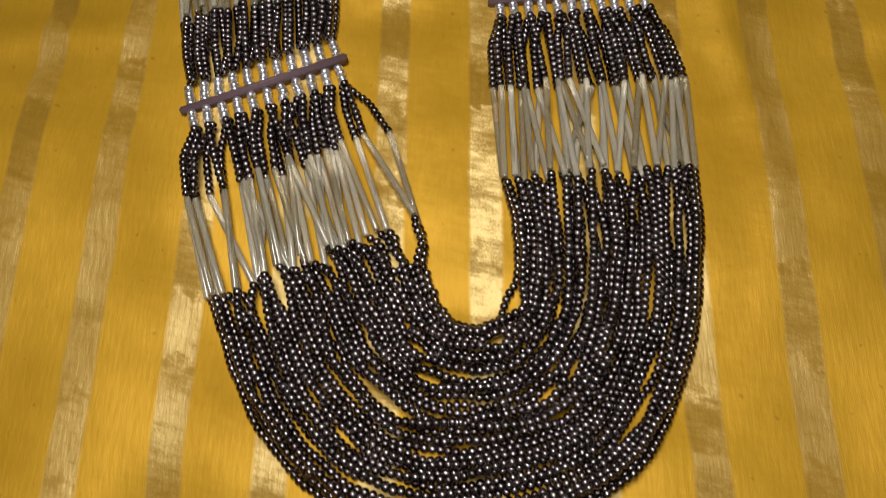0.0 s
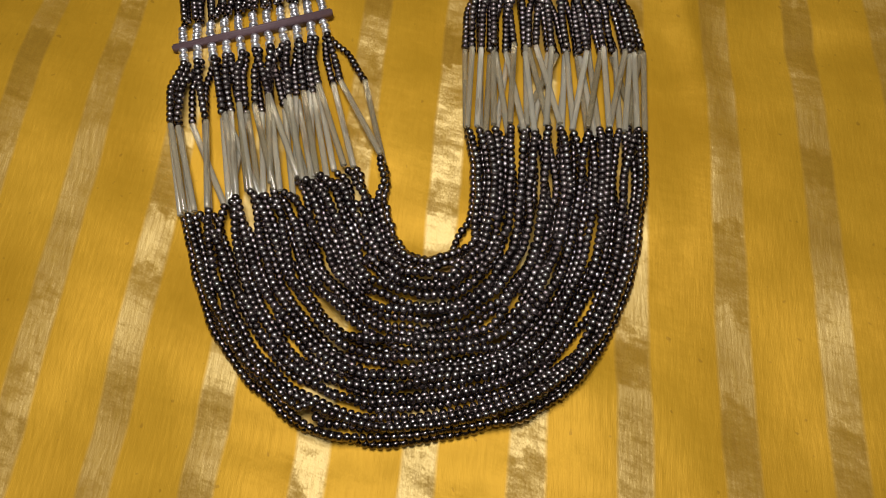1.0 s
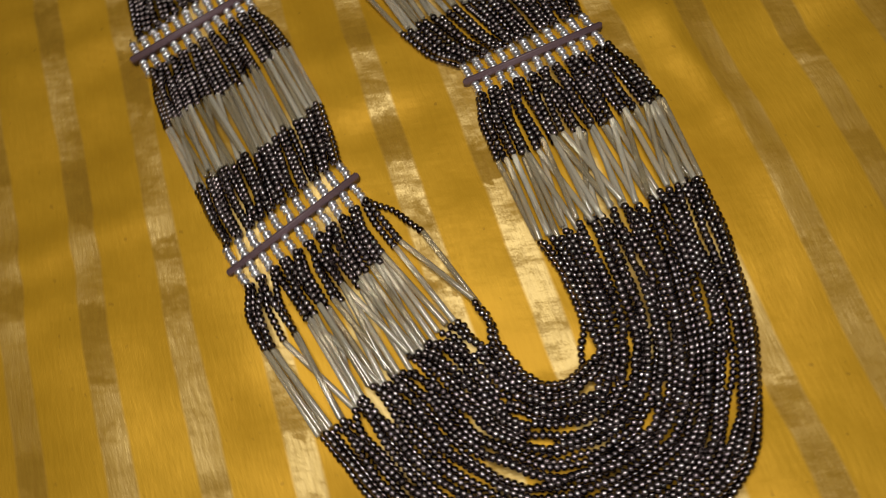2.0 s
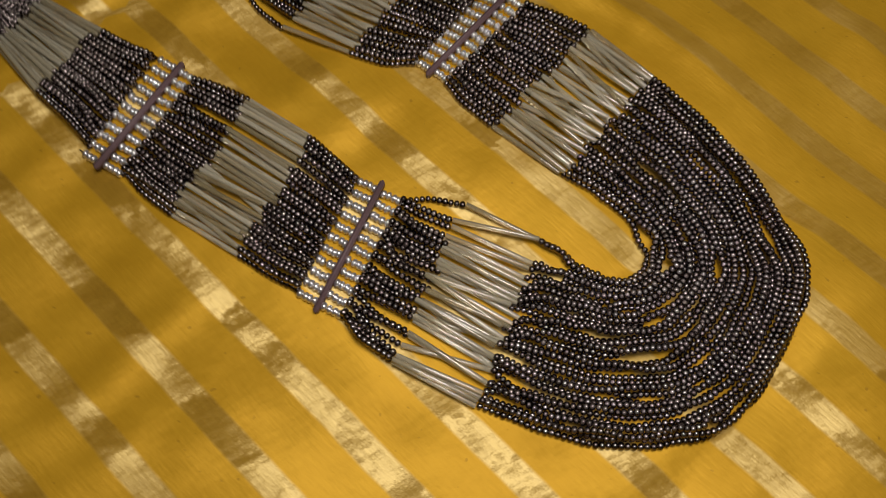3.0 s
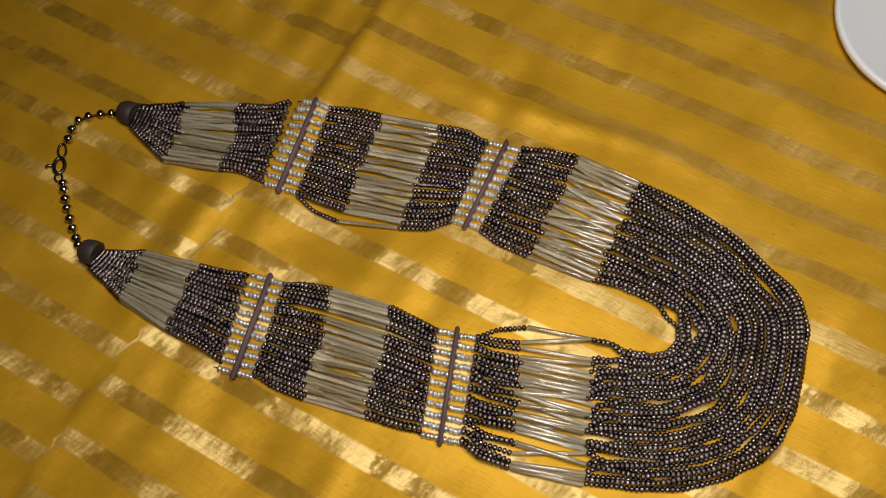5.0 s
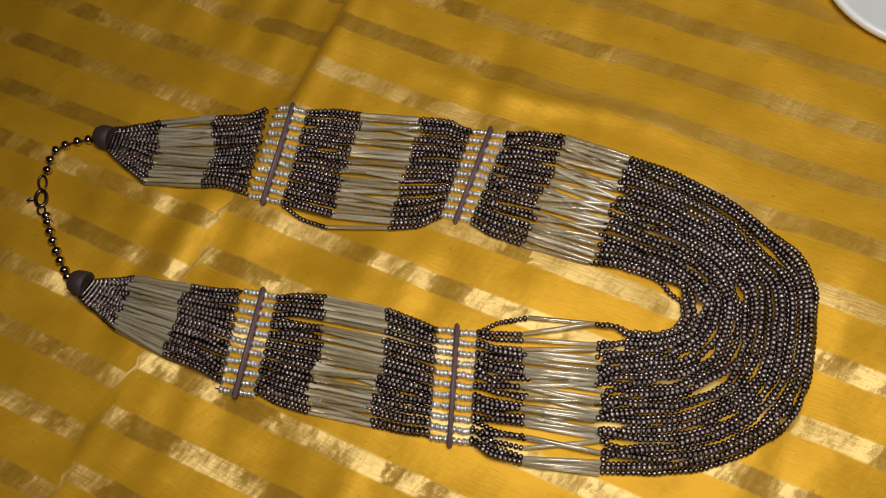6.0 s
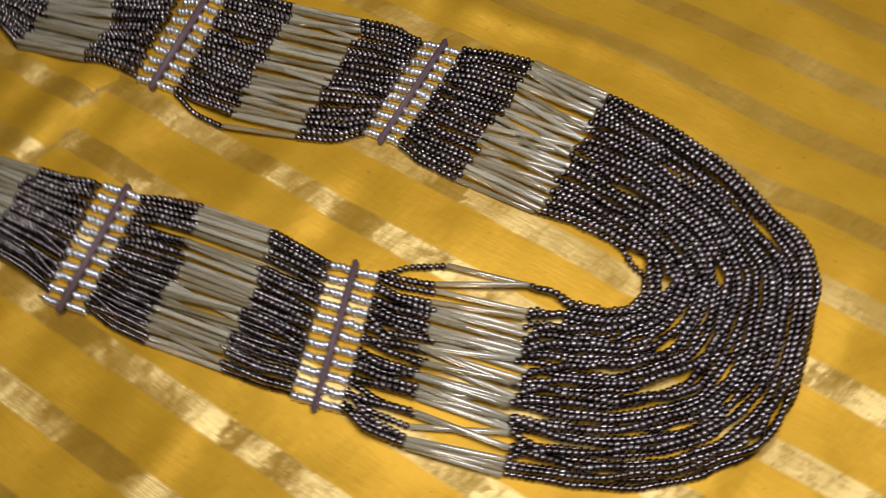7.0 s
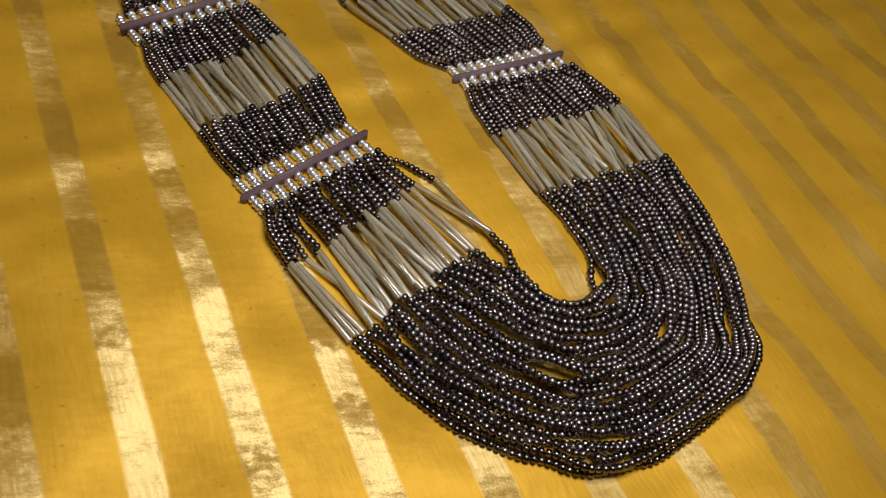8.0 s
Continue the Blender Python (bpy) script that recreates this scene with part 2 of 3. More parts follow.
def cloth_height(x, y):
    """Shallow waves and creases of the cloth, in metres; 0 where it lies flat on the table."""
    p = Vector((x * 8, y * 8, 0.3))
    h = 0.0036 * noise.noise(p) + 0.0022 * noise.noise(p * 2.3 + Vector((5, 1, 0)))
    # crinkles run across the stripes, and gather here and there
    along_v, over_u = y * 0.97 - x * 0.24, x * 0.97 + y * 0.24
    gather = max(noise.noise(Vector((x * 11, y * 11, 4.0))) + 0.25, 0.0)
    h += 0.0060 * gather * noise.noise(Vector((over_u * 11, along_v * 55, 7.0)))
    # a soft ridge beside the right strap
    off = (x - 0.072) * 0.96 + (y - 0.20) * 0.27
    run = (y - 0.20) * 0.96 - (x - 0.072) * 0.27
    h += 0.0024 * math.exp(-((off - 0.012 + 0.003 * math.sin(run * 40)) / 0.005) ** 2 - (run / 0.06) ** 2)
    # the cloth bulges under the heavy end of the necklace
    h += 0.005 * math.exp(-(((x - 0.052) / 0.055) ** 2) - ((y - 0.05) / 0.038) ** 2)
    # pressed folds along and across
    h -= 0.0045 * min(abs(noise.noise(Vector((along_v * 7.0 + 3, over_u * 2.0, 9.0)))), 0.35) ** 0.7
    h -= 0.0030 * min(abs(noise.noise(Vector((along_v * 3.0, over_u * 6.0, 2.0)))), 0.35) ** 0.7
    d = past_fold(x, y)
    step = min(max(d / 0.0025, 0.0), 1.0)
    # the upper layer ends in a rolled edge, flatter towards the clasp
    rise = min(max((x + 0.09) / 0.10, 0.25), 1.0)
    h -= 0.0026 * rise * step * step * (3 - 2 * step)
    h += 0.0014 * rise * math.exp(-(((d + 0.005) / 0.004) ** 2))
    # the lower layer is more creased
    h += 0.0030 * step * noise.noise(Vector((over_u * 34, along_v * 9, 5.0)))
    return max(h, -0.008) + 0.0015


def build_cloth():
    step, x0, y0, nx, ny = 0.003, -0.55, -0.45, 367, 400
    xs, ys = x0 + step * np.arange(nx), y0 + step * np.arange(ny)
    verts = [(x, y, cloth_height(x, y)) for y in ys for x in xs]
    low = np.arange(nx * ny).reshape(ny, nx)
    quads = np.stack([low[:-1, :-1], low[:-1, 1:], low[1:, 1:], low[1:, :-1]], -1).reshape(-1, 4)
    data = bpy.data.meshes.new("striped_cloth")
    data.from_pydata(verts, [], quads.tolist())
    weave = np.array([bend(x, y) for x, y, _ in verts])
    layer = data.uv_layers.new(name="weave")
    index = np.empty(len(data.loops), dtype=np.int32)
    data.loops.foreach_get("vertex_index", index)
    layer.data.foreach_set("uv", weave[index].astype(np.float32).ravel())
    data.materials.append(SILK)
    data.shade_smooth()
    cloth = new("cloth", data)
    return tagged(cloth, "creased golden yellow silk cloth with satin stripes on a table", "cloth")


# ---- necklace ----
STRANDS, HOLES = 33, 11
BEAD_R, PITCH = 1.38 * MM, 2.12 * MM

# the inner and outer edge of each strap, in millimetres, from the bib up to the cap:
# bugle, bugle, silver, silver, bugle, bugle, silver, silver, bugle, bugle, cap
LEFT_IN = [(3, 121), (-14, 149), (-30, 162), (-41, 179), (-47, 201), (-59, 229), (-72, 249), (-82, 267), (-95, 289), (-108, 316), (-123, 331)]
LEFT_OUT = [(-49.5, 83.5), (-66, 111.5), (-73, 133), (-82, 151), (-93, 175), (-106, 202), (-114, 226), (-121, 244), (-127, 272), (-133, 304), (-132, 331)]
RIGHT_IN = [(24, 140), (14, 170), (8.3, 196), (2.3, 212), (-16, 227), (-33, 254), (-38, 278), (-44, 299), (-53, 321), (-69, 346), (-68, 376)]
RIGHT_OUT = [(78, 156), (71, 186), (58.2, 211), (49.2, 229), (41, 252), (25, 280), (11, 303), (-1, 324), (-18, 342), (-38, 368), (-57, 384)]
# the bib's inner and outer edge
BIB_IN = [(3, 121), (4.5, 114.7), (7.5, 109), (11, 103), (15, 97.8), (20.5, 94), (27, 93.5), (32, 97), (35, 105), (34.4, 113.5), (31.3, 125.5), (24.5, 140)]
BIB_OUT = [(-49, 84), (-36.6, 67.2), (-23.6, 52.8), (-7, 41), (13, 34.5), (33.2, 37), (55, 47), (71.6, 58.6), (80.8, 76.8), (85.8, 104), (83, 131.6), (78, 156)]
# openings between the strands of the bib: how far along it, how far across, length, width
OPENINGS = [(0.10, 0.05, 0.09, 0.055), (0.12, 0.125, 0.07, 0.03), (0.32, 0.51, 0.07, 0.034), (0.215, 0.39, 0.04, 0.022), (0.41, 0.32, 0.05, 0.026), (0.355, 0.24, 0.05, 0.018), (0.635, 0.46, 0.05, 0.030),
            (0.64, 0.57, 0.05, 0.016), (0.85, 0.73, 0.06, 0.026), (0.895, 0.39, 0.03, 0.020), (0.195, 0.55, 0.03, 0.014), (0.72, 0.88, 0.06, 0.020),
            (0.36, 0.93, 0.06, 0.022), (0.925, 0.92, 0.04, 0.020), (0.77, 0.83, 0.05, 0.014), (0.70, 0.47, 0.03, 0.016), (0.54, 0.70, 0.05, 0.010), (0.47, 0.42, 0.04, 0.014), (0.72, 0.03, 0.06, 0.05), (0.60, 0.12, 0.04, 0.05), (0.30, 0.20, 0.04, 0.035)]


def part_strands(s, f):
    """Strands give way round the openings."""
    move = 0.0
    for along_s, across, length, width in OPENINGS + small_openings:
        near_s = math.exp(-(((s - along_s) / (0.62 * length)) ** 2))
        d = f - across
        move += width * 0.9 * near_s * math.exp(-abs(d) / 0.09) * (1 if d > 0 else -1)
    return f + move


rng = random.Random(11)
necklace = tagged(new("necklace"), "long necklace of dark seed beads, pale bugles and silver beads", "necklace")
dark_places = []


def lying(p, up):
    """A plan place in millimetres, raised above the cloth by up metres."""
    x, y = p[0] * MM, p[1] * MM
    return Vector((x, y, cloth_height(x, y) + up))


def hole_share(i):
    return (i * HOLES // STRANDS + 0.5) / HOLES


def edge_place(inner, outer, k, f):
    return Vector(inner[k]).lerp(Vector(outer[k]), f)


def string_beads(run, store):
    """Beads one after another along a run of places."""
    lengths = [0.0]
    for a, b in zip(run, run[1:]):
        lengths.append(lengths[-1] + (b - a).length)
    count = max(int(round(lengths[-1] / PITCH)), 1)
    gap = lengths[-1] / count
    k = 0
    for n in range(count):
        want = (n + 0.5) * gap
        while k < len(run) - 2 and lengths[k + 1] < want:
            k += 1
        f = (want - lengths[k]) / max(lengths[k + 1] - lengths[k], 1e-9)
        store.append((run[k].lerp(run[k + 1], f), (run[k + 1] - run[k]).normalized()))


def bead_profile(radius, half):
    return [(radius * 0.35, -half), (radius * 0.72, -half * 0.82), (radius * 0.96, -half * 0.4), (radius * 0.96, half * 0.4), (radius * 0.72, half * 0.82), (radius * 0.35, half)]


threads = []


def crossed(swaps):
    """An order of the strands in which some neighbours have changed places."""
    places = list(range(STRANDS))
    for _ in range(swaps):
        k = rng.randrange(6, STRANDS - 2)
        places[k], places[k + 1] = places[k + 1], places[k]
    return places



bugle_places = []


def lateral(side, k, i, places):
    """How far across the strap strand i lies at station k."""
    if k in (0, 1, 4, 5, 8, 9):
        i = places[k][i]
    f = i / (STRANDS - 1)
    if k in (2, 3, 6, 7):
        return 0.5 * hole_share(i) + 0.5 * f
    if side == "left" and k in (0, 1):
        loose = {0: (0.0, 0.0), 1: (0.03, 0.09), 2: (0.15, 0.19), 3: (0.19, 0.22), 4: (0.235, 0.25)}
        if i in loose:
            return loose[i][k]
        if i > 27:
            return (0.89, 0.91)[k] + (0.11, 0.09)[k] * (i - 28) / (STRANDS - 29)
        return 0.27 + (0.57, 0.55)[k] * (i - 5) / 22
    if side == "right" and k in (4, 5) and 0 < f:
        gap = 0.035 if k == 4 else 0.085
        return gap + (1 - gap) * (i - 1) / (STRANDS - 2)
    return f


def settle(courses, rank, most):
    """How high each strand of a bundle lies, step by step: strands laid later rest on those that already lie there."""
    count, steps = len(courses), len(courses[0])
    place = np.array([[(p[0], p[1]) for p in course] for course in courses])
    high = np.zeros((count, steps))
    thick = BEAD_R / MM * 2
    for n in range(steps):
        laid = []
        for i in sorted(range(count), key=lambda i: rank[i]):
            h = 0.0
            for j in laid:
                d = math.hypot(*(place[i, n] - place[j, n]))
                if d < thick:
                    h = max(h, high[j, n] + math.sqrt(thick * thick - d * d))
            high[i, n] = min(h, most)
            laid.append(i)
    width = 7 if steps > 40 else 3
    window = np.ones(width) / width
    for i in range(count):
        high[i] = np.convolve(np.pad(high[i], width // 2, mode="edge"), window, mode="valid")
    return high * MM


# every other strand is laid first
strand_rank = [(i % 2) * 100 + rng.uniform(0, 40) for i in range(STRANDS)]


def build_strap(side, inner, outer):
    ends, bundles = [], {}
    places = {k: crossed(30 if k < 2 else 5 if k < 8 else 24) for k in (0, 1, 4, 5, 8, 9)}
    for i in range(STRANDS):
        layer = (i % 2) * 1.9 * MM
        at = []
        for k in range(11):
            f = lateral(side, k, i, places)
            p = edge_place(inner, outer, k, min(max(f + (rng.uniform(-1, 1) * (0.032 if k < 2 else 0.018) if k in (0, 1, 4, 5, 8, 9) and 0 < i < STRANDS - 1 else 0), 0), 1))
            at.append(p)
        # each bugle keeps one length, and slides a little along its strand
        for low in (0, 4, 8):
            d = (at[low + 1] - at[low])
            slide = 3.0 * noise.noise(Vector((i * 0.31, low * 1.7, 3.0 if side == "left" else 8.0))) + rng.uniform(-1.7, 1.7)
            mid = (at[low] + at[low + 1]) / 2 + d.normalized() * slide
            half = d.normalized() * (15.2 if low else 16.2)
            at[low], at[low + 1] = mid - half, mid + half
            up = BEAD_R + layer + rng.uniform(0, 1.0) * MM
            bugle_places.append((lying(at[low], up), lying(at[low + 1], max(up + rng.uniform(-1.1, 1.1) * MM, 1.0 * MM))))
        # the dark runs begin at the last silver bead
        for k, other in ((2, 3), (3, 2), (6, 7), (7, 6)):
            at[k] = at[k] + (at[other] - at[k]).normalized() * 1.3
        ends.append((at[0], layer))
        for a, b, bow in ((1, 2, 1), (3, 4, -1), (5, 6, 1), (7, 8, -1), (9, 10, 1)):
            course = []
            sway = rng.uniform(-0.5, 0.5)
            side_way = Vector((-(at[b] - at[a]).y, (at[b] - at[a]).x)).normalized()
            # strands leave the bar straight and then fan out
            for n in range(17):
                s = n / 16
                # the fan opens within two or three beads of the bar
                turn = min((1 - s) / 0.45, 1.0) if bow > 0 else min(s / 0.45, 1.0)
                turn = turn * turn * (3 - 2 * turn)
                ease = 1 - turn if bow > 0 else turn
                ease = 0.5 * ease + 0.5 * s if b < 10 else s
                straight = at[a].lerp(at[b], s)
                axis = edge_place(inner, outer, b, 0.5) - edge_place(inner, outer, a, 0.5)
                off_a = at[a] - edge_place(inner, outer, a, 0.5)
                off_b = at[b] - edge_place(inner, outer, b, 0.5)
                eased = edge_place(inner, outer, a, 0.5) + axis * s + off_a.lerp(off_b, ease)
                p = eased + side_way * sway * math.sin(math.pi * s)
                course.append(p)
            bundles.setdefault(a, []).append(course)
    for courses in bundles.values():
        for course, high in zip(courses, settle(courses, strand_rank, 3.6)):
            string_beads([lying(p, BEAD_R + 0.85 * h) for p, h in zip(course, high)], dark_places)
    return ends


left_ends = build_strap("left", LEFT_IN, LEFT_OUT)
right_ends = build_strap("right", RIGHT_IN, RIGHT_OUT)

# the bib: each strand wanders a little between the two edges
order = list(range(STRANDS))
for _ in range(75):
    k = rng.randrange(4, STRANDS - 1)
    k = min(k, STRANDS - 2)
    order[k], order[k + 1] = order[k + 1], order[k]
STEPS = 140
phases = [(rng.uniform(0, 6.28), rng.uniform(0.3, 1.0)) for _ in range(STRANDS)]
small_openings = [(rng.uniform(0.12, 0.92), rng.uniform(0.12, 0.95), rng.uniform(0.025, 0.05), rng.uniform(0.006, 0.013)) for _ in range(10)]
# how far across each strand lies, step by step: it drifts from its left to its right neighbours, and strands keep a bead's room
shares = np.zeros((STEPS + 1, STRANDS))
for n in range(STEPS + 1):
    s = n / STEPS
    for i in range(STRANDS):
        phase, swing = phases[i]
        f = (i * (1 - s) + order[i] * s) / (STRANDS - 1)
        f += 0.009 * swing * math.sin(math.pi * s) * (math.sin(9 * s + phase) + 0.8 * math.sin(23 * s + 2 * phase))
        f += 0.022 * min(s, 1 - s, 0.1) / 0.1 * noise.noise(Vector((s * 9.0, i * 3.7, 1.0)))
        shares[n, i] = f
    rank = np.argsort(np.argsort(shares[n]))
    shares[n] = 0.35 * shares[n] + 0.65 * rank / (STRANDS - 1)
window = np.ones(9) / 9
for i in range(STRANDS):
    shares[:, i] = np.convolve(np.pad(shares[:, i], 4, mode="edge"), window, mode="valid")
bib = []
for i in range(STRANDS):
    j = order[i]
    a, layer_a = left_ends[i]
    b, layer_b = right_ends[j]
    course = []
    for n in range(STEPS + 1):
        s = n / STEPS
        f = part_strands(s, shares[n, i])
        f = min(max(f, -0.06), 1.012)
        inner, outer = smooth_through(BIB_IN, s), smooth_through(BIB_OUT, s)
        p = inner.lerp(outer, f)
        hold = max(1 - s / 0.12, 0.0) ** 2
        p = p + (a - edge_place(LEFT_IN, LEFT_OUT, 0, i / (STRANDS - 1))) * hold
        hold = max(1 - (1 - s) / 0.12, 0.0) ** 2
        p = p + (b - edge_place(RIGHT_IN, RIGHT_OUT, 0, j / (STRANDS - 1))) * hold
        free = min(s, 1 - s, 0.08) / 0.08
        p = p + (outer - inner).normalized() * free * 0.8 * noise.noise(Vector((s * 24.0, i * 5.3, 6.0)))
        course.append(p)
    bib.append(course)
for course, high in zip(bib, settle(bib, strand_rank, 5.0)):
    run = [lying(p, BEAD_R + 0.85 * h) for p, h in zip(course, high)]
    string_beads(run, dark_places)
    threads.append(run)

# dark seed beads: those of the bib's near side one by one, the rest as one
bead_mesh = mesh_of("bead", lathe(bead_profile(BEAD_R, PITCH * 0.49), 10), DARK)
near = sorted(range(len(dark_places)), key=lambda n: (dark_places[n][0] - Vector((0.0, 0.075, 0.0))).length)[:300]
for n in near:
    p, d = dark_places[n]
    bead = new("bead", bead_mesh)
    bead.parent = necklace
    d = d + Vector((rng.uniform(-0.13, 0.13), rng.uniform(-0.13, 0.13), rng.uniform(-0.18, 0.18)))
    bead.matrix_basis = Matrix.Translation(p) @ along(d) @ Matrix.Scale(rng.uniform(0.9, 1.06), 4)
template = np.array([tuple(v.co) for v in bead_mesh.vertices])
faces = [tuple(f.vertices) for f in bead_mesh.polygons]
rest = sorted(set(range(len(dark_places))) - set(near))
verts, polys = [], []
for n in rest:
    p, d = dark_places[n]
    d = d + Vector((rng.uniform(-0.13, 0.13), rng.uniform(-0.13, 0.13), rng.uniform(-0.18, 0.18)))
    m = np.array(along(d).to_3x3()) * rng.uniform(0.9, 1.06)
    base = len(verts)
    verts.extend((template @ m.T + np.array(p)).tolist())
    polys.extend([tuple(base + k for k in f) for f in faces])
data = bpy.data.meshes.new("beadwork")
data.from_pydata(verts, [], polys)
data.materials.append(DARK)
data.shade_smooth()
seed_beads = new("beadwork", data)
seed_beads.parent = necklace
tagged(seed_beads, "rows of dark hematite seed beads", kind="stuff")

# bugles: slim tubes with rounded ends, cut to one length
def tube_profile(radius, half):
    return [(radius * 0.45, -half), (radius * 0.9, -half), (radius, -half + 0.3 * MM), (radius, half - 0.3 * MM), (radius * 0.9, half), (radius * 0.45, half)]


long_bugle = mesh_of("bugle_bead", lathe(tube_profile(1.02 * MM, 15.9 * MM), 10), HORN)
short_bugle = mesh_of("bugle_bead", lathe(tube_profile(1.0 * MM, 15.0 * MM), 10), HORN)
for n, (a, b) in enumerate(bugle_places):
    bugle = new("bugle_bead", short_bugle if n % 3 else long_bugle)
    bugle.parent = necklace
    bugle.matrix_basis = Matrix.Translation((a + b) / 2) @ along(b - a) @ Matrix.Rotation(rng.uniform(0, 6.28), 4, "Z")
    if n == 0:
        tagged(bugle, "pale translucent bugle bead")

# spacer bars, each with silver beads strung through its holes
silver_mesh = mesh_of("silver_bead", lathe([(0.5 * MM, -0.98 * MM), (1.25 * MM, -0.8 * MM), (1.6 * MM, -0.25 * MM), (1.6 * MM, 0.3 * MM), (1.25 * MM, 0.82 * MM), (0.5 * MM, 0.98 * MM)], 12), SILVER)
BARS = [((-35, 171), (-79, 141), (9.5, -17.0)), ((-75, 258), (-121, 234), (9.0, -17.5)), ((5.3, 204), (54.3, 220), (6.6, -16.8)), ((-42, 288), (8, 312), (9.0, -20.5))]
for inner, outer, down in BARS:
    a, b = Vector(inner), Vector(outer)
    way = Vector(down).normalized()
    length = (b - a).length * MM + 0.002
    bm = bmesh.new()
    bmesh.ops.create_cube(bm, size=1.0)
    bmesh.ops.scale(bm, vec=(length, 1.9 * MM, 4.5 * MM), verts=bm.verts)
    bmesh.ops.bevel(bm, geom=bm.edges[:], offset=0.55 * MM, segments=3, affect="EDGES")
    bar = part("spacer_bar", bm, BAR, necklace, "dull plum spacer bar with rounded ends")
    mid = lying((a + b) / 2, 2.4 * MM)
    bar.matrix_basis = Matrix.Translation(mid) @ pose(0, 0, 0, 0, 0, math.degrees(math.atan2(b.y - a.y, b.x - a.x)))
    for h in range(HOLES):
        hole = a.lerp(b, (h + 0.5) / HOLES)
        part("thread", tube([lying(hole + way * d, 1.8 * MM) for d in (-10.5, -5, 0, 5, 10.5)], 0.25 * MM, 5), CORD, necklace)
        for n in (-4, -3, -2, -1, 1, 2, 3, 4):
            far = (abs(n) - 0.5) * 1.98 + 1.0
            p = hole + way * (far if n > 0 else -far) + Vector((rng.uniform(-0.25, 0.25), rng.uniform(-0.25, 0.25)))
            ball = new("silver_bead", silver_mesh)
            ball.parent = necklace
            ball.matrix_basis = Matrix.Translation(lying(p, (1.9 - 0.12 * abs(n)) * MM)) @ along((way.x + rng.uniform(-0.2, 0.2), way.y + rng.uniform(-0.2, 0.2), rng.uniform(-0.2, 0.2))) @ Matrix.Rotation(rng.uniform(0, 6.28), 4, "Z")

# end caps
for centre, mouth in (((-127, 334.5), (-118, 312)), ((-63.5, 382.5), (-54, 358))):
    c = Vector(centre)
    way = (Vector(mouth) - c).normalized()
    prof = [(0, -6.2 * MM), (2.6 * MM, -6.0 * MM), (4.6 * MM, -4.8 * MM), (5.9 * MM, -2.6 * MM), (6.4 * MM, 0.2 * MM), (6.5 * MM, 3.4 * MM), (6.0 * MM, 3.8 * MM), (5.4 * MM, 3.4 * MM), (0, 2.8 * MM)]
    cap = part("end_cap", lathe(prof, 28), CAP, necklace, "domed dull brown end cap")
    cap.matrix_basis = Matrix.Translation(lying(c, 5.6 * MM)) @ along((way.x, way.y, -0.1))

# clasp chain: round metal beads, two rings and a lobster clasp
chain_mesh = mesh_of("chain_bead", lathe([(0.6 * MM, -1.9 * MM), (1.6 * MM, -1.7 * MM), (2.3 * MM, -0.9 * MM), (2.55 * MM, 0), (2.3 * MM, 0.9 * MM), (1.6 * MM, 1.7 * MM), (0.6 * MM, 2.1 * MM)], 16), STEEL)
LEFT_CHAIN = [(-129, 344), (-124.5, 354), (-118.5, 366), (-113, 376)]
RIGHT_CHAIN = [(-69.5, 391), (-77.5, 397), (-86, 399.5), (-95, 396)]
for chain in (LEFT_CHAIN, RIGHT_CHAIN):
    beads = 8 if chain is LEFT_CHAIN else 6
    for n in range(beads):
        s = n / (beads - 1)
        p = smooth_through(chain, s)
        q = smooth_through(chain, min(s + 0.05, 1)) - smooth_through(chain, max(s - 0.05, 0))
        ball = new("chain_bead", chain_mesh)
        ball.parent = necklace
        ball.matrix_basis = Matrix.Translation(lying(p, 2.4 * MM)) @ along((q.x, q.y, 0))
    part("chain_cord", tube([lying(smooth_through(chain, n / 12), 2.4 * MM) for n in range(13)], 0.5 * MM), CORD, necklace)


def ring(centre, radius_a, radius_b, thick, turn, up):
    pts = []
    for n in range(25):
        a = 2 * math.pi * n / 24
        x, y = radius_a * math.cos(a), radius_b * math.sin(a)
        c, s = math.cos(turn), math.sin(turn)
        pts.append(lying(Vector(centre) + Vector((c * x - s * y, s * x + c * y)), up + 0.4 * MM * math.sin(a)))
    return tube(pts, thick, 8)


part("jump_ring", ring((-101.5, 394), 4.2, 2.0, 0.6 * MM, 0.9, 1.6 * MM), METAL, necklace, "oval tarnished ring")
clasp = part("lobster_clasp", ring((-108, 387), 4.8, 2.6, 1.0 * MM, 0.9, 2.0 * MM), METAL, necklace, "tarnished lobster clasp")
part("clasp_lever", tube([lying((-110, 389), 2.4 * MM), lying((-112, 391), 2.8 * MM), lying((-113.5, 391), 2.6 * MM)], 0.8 * MM), METAL, clasp)
part("clasp_ring", ring((-112.5, 381.5), 2.6, 1.7, 0.5 * MM, 1.0, 1.6 * MM), METAL, necklace, "small tarnished ring")

# threads inside the strands
for run in threads:
    part("thread", tube(run[::2], 0.22 * MM, 4), CORD, necklace)

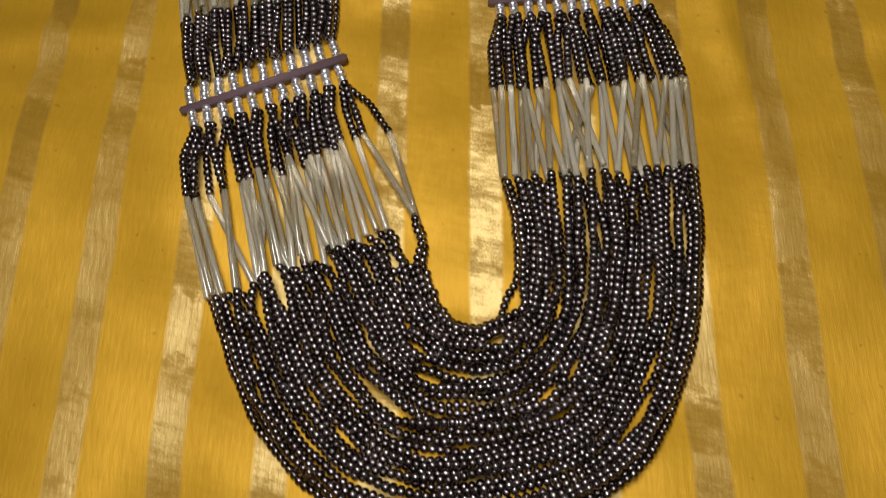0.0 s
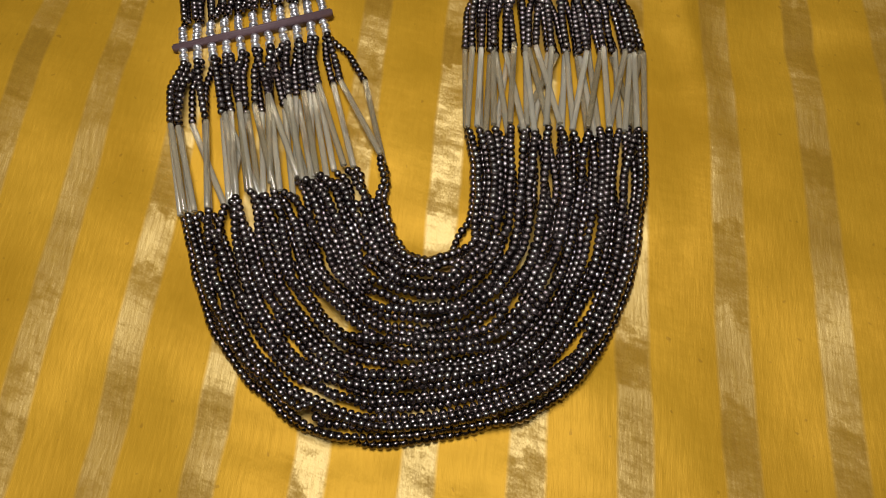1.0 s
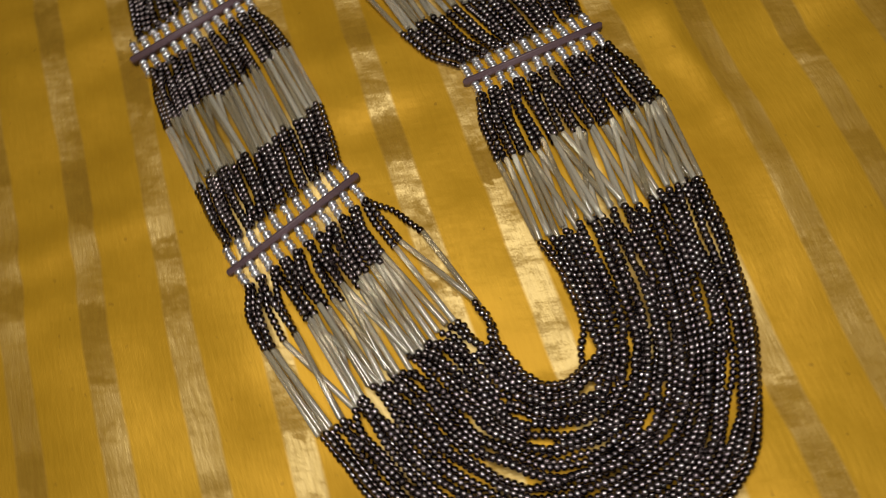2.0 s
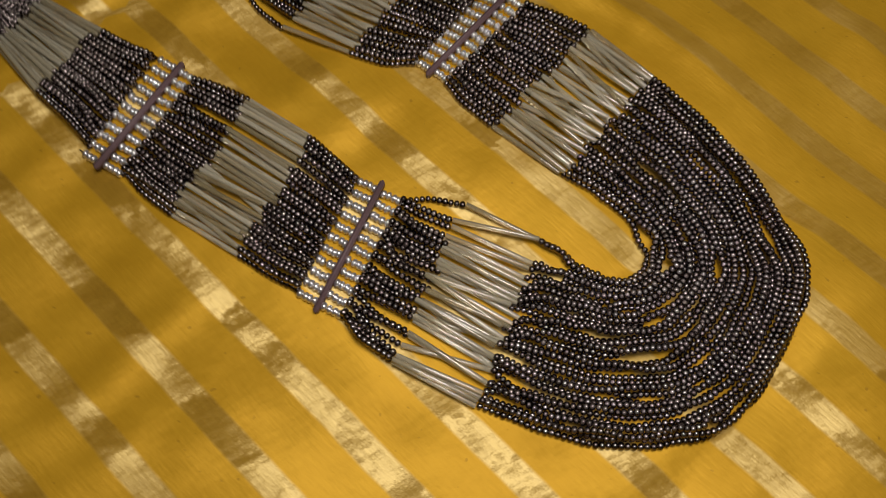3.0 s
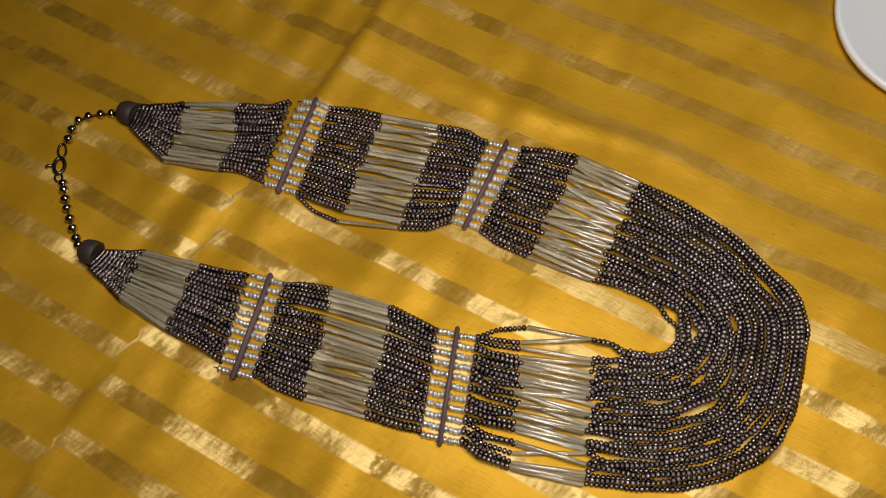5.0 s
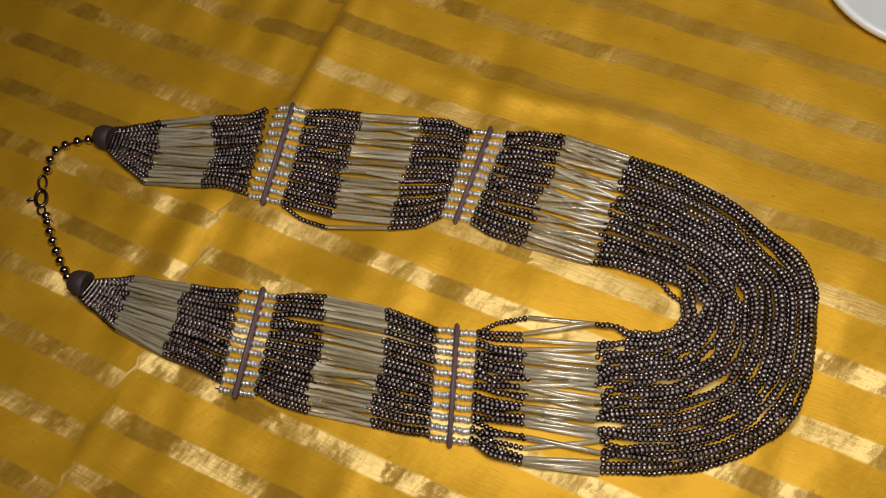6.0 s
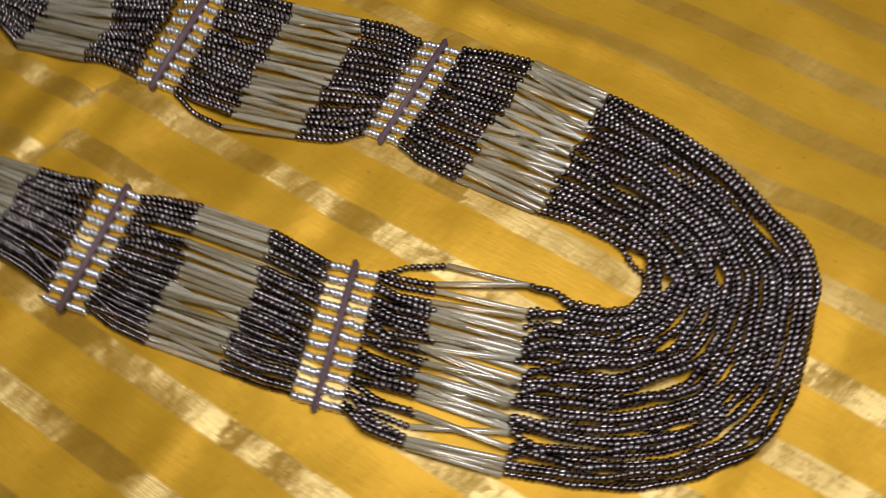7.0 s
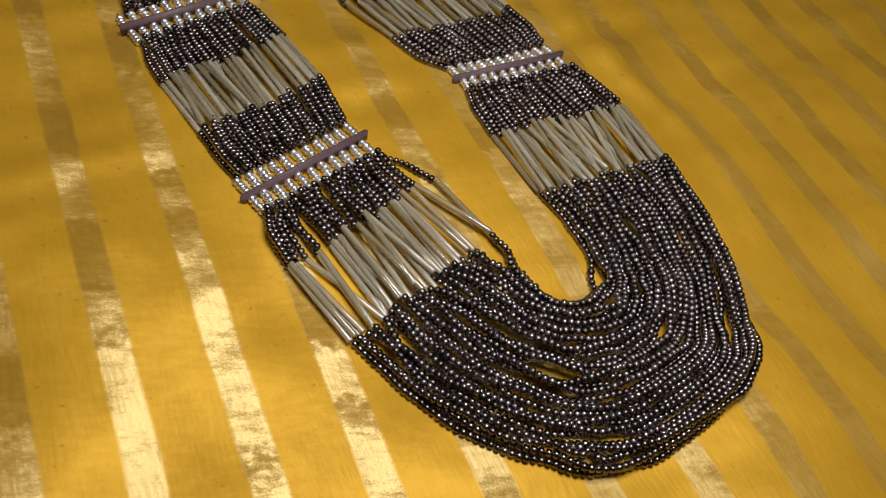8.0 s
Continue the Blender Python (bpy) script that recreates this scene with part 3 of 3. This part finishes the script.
# ---- lid ----
prof = [(0, 0.0), (56.2 * MM, 0.0), (57 * MM, 0.8 * MM), (57 * MM, 3.4 * MM), (56.2 * MM, 4.2 * MM), (54.5 * MM, 4.2 * MM), (53.5 * MM, 3.5 * MM), (0, 3.3 * MM)]
lid_mesh = mesh_of("lid", lathe(prof, 72), PLASTIC)
lid = new("lid", lid_mesh)
lid.location = (0.255, 0.095, cloth_height(0.255, 0.095) + 0.0015)
tagged(lid, "round white plastic lid lying on the golden silk", "lid")

# ---- table and room ----
bm = bmesh.new()
bmesh.ops.create_cube(bm, size=1.0)
bmesh.ops.scale(bm, vec=(1.4, 1.5, 0.035), verts=bm.verts)
bmesh.ops.bevel(bm, geom=bm.edges[:], offset=0.006, segments=3, affect="EDGES")
table = tagged(new("table"), "dark wooden table under the spread silk cloth", "table")
top = part("tabletop", bm, WOOD, table, smooth=False)
top.location = (0, 0.15, -0.0275)
for x in (-0.62, 0.62):
    for y in (-0.52, 0.82):
        bm = bmesh.new()
        bmesh.ops.create_cube(bm, size=1.0)
        bmesh.ops.scale(bm, vec=(0.06, 0.06, 0.715), verts=bm.verts)
        bmesh.ops.bevel(bm, geom=bm.edges[:], offset=0.006, segments=2, affect="EDGES")
        part("leg", bm, WOOD, table, smooth=False).location = (x, y, -0.3925)


def slab(name, size, centre, mat, category):
    bm = bmesh.new()
    bmesh.ops.create_cube(bm, size=1.0)
    bmesh.ops.scale(bm, vec=size, verts=bm.verts)
    ob = new(name, mesh_of(name, bm, mat, False))
    ob.location = centre
    return tagged(ob, category=category, kind="structure")


slab("floor", (4.4, 4.4, 0.1), (0, 0, -0.80), WOOD, "floor")
slab("ceiling", (4.4, 4.4, 0.1), (0, 0, 1.95), PAINT, "ceiling")
for name, size, centre in (("wall_north", (4.4, 0.1, 2.65), (0, 2.15, 0.575)), ("wall_south", (4.4, 0.1, 2.65), (0, -2.15, 0.575)), ("wall_east", (0.1, 4.2, 2.65), (2.15, 0, 0.575)), ("wall_west", (0.1, 4.2, 2.65), (-2.15, 0, 0.575))):
    slab(name, size, centre, PAINT, "wall")
build_cloth()
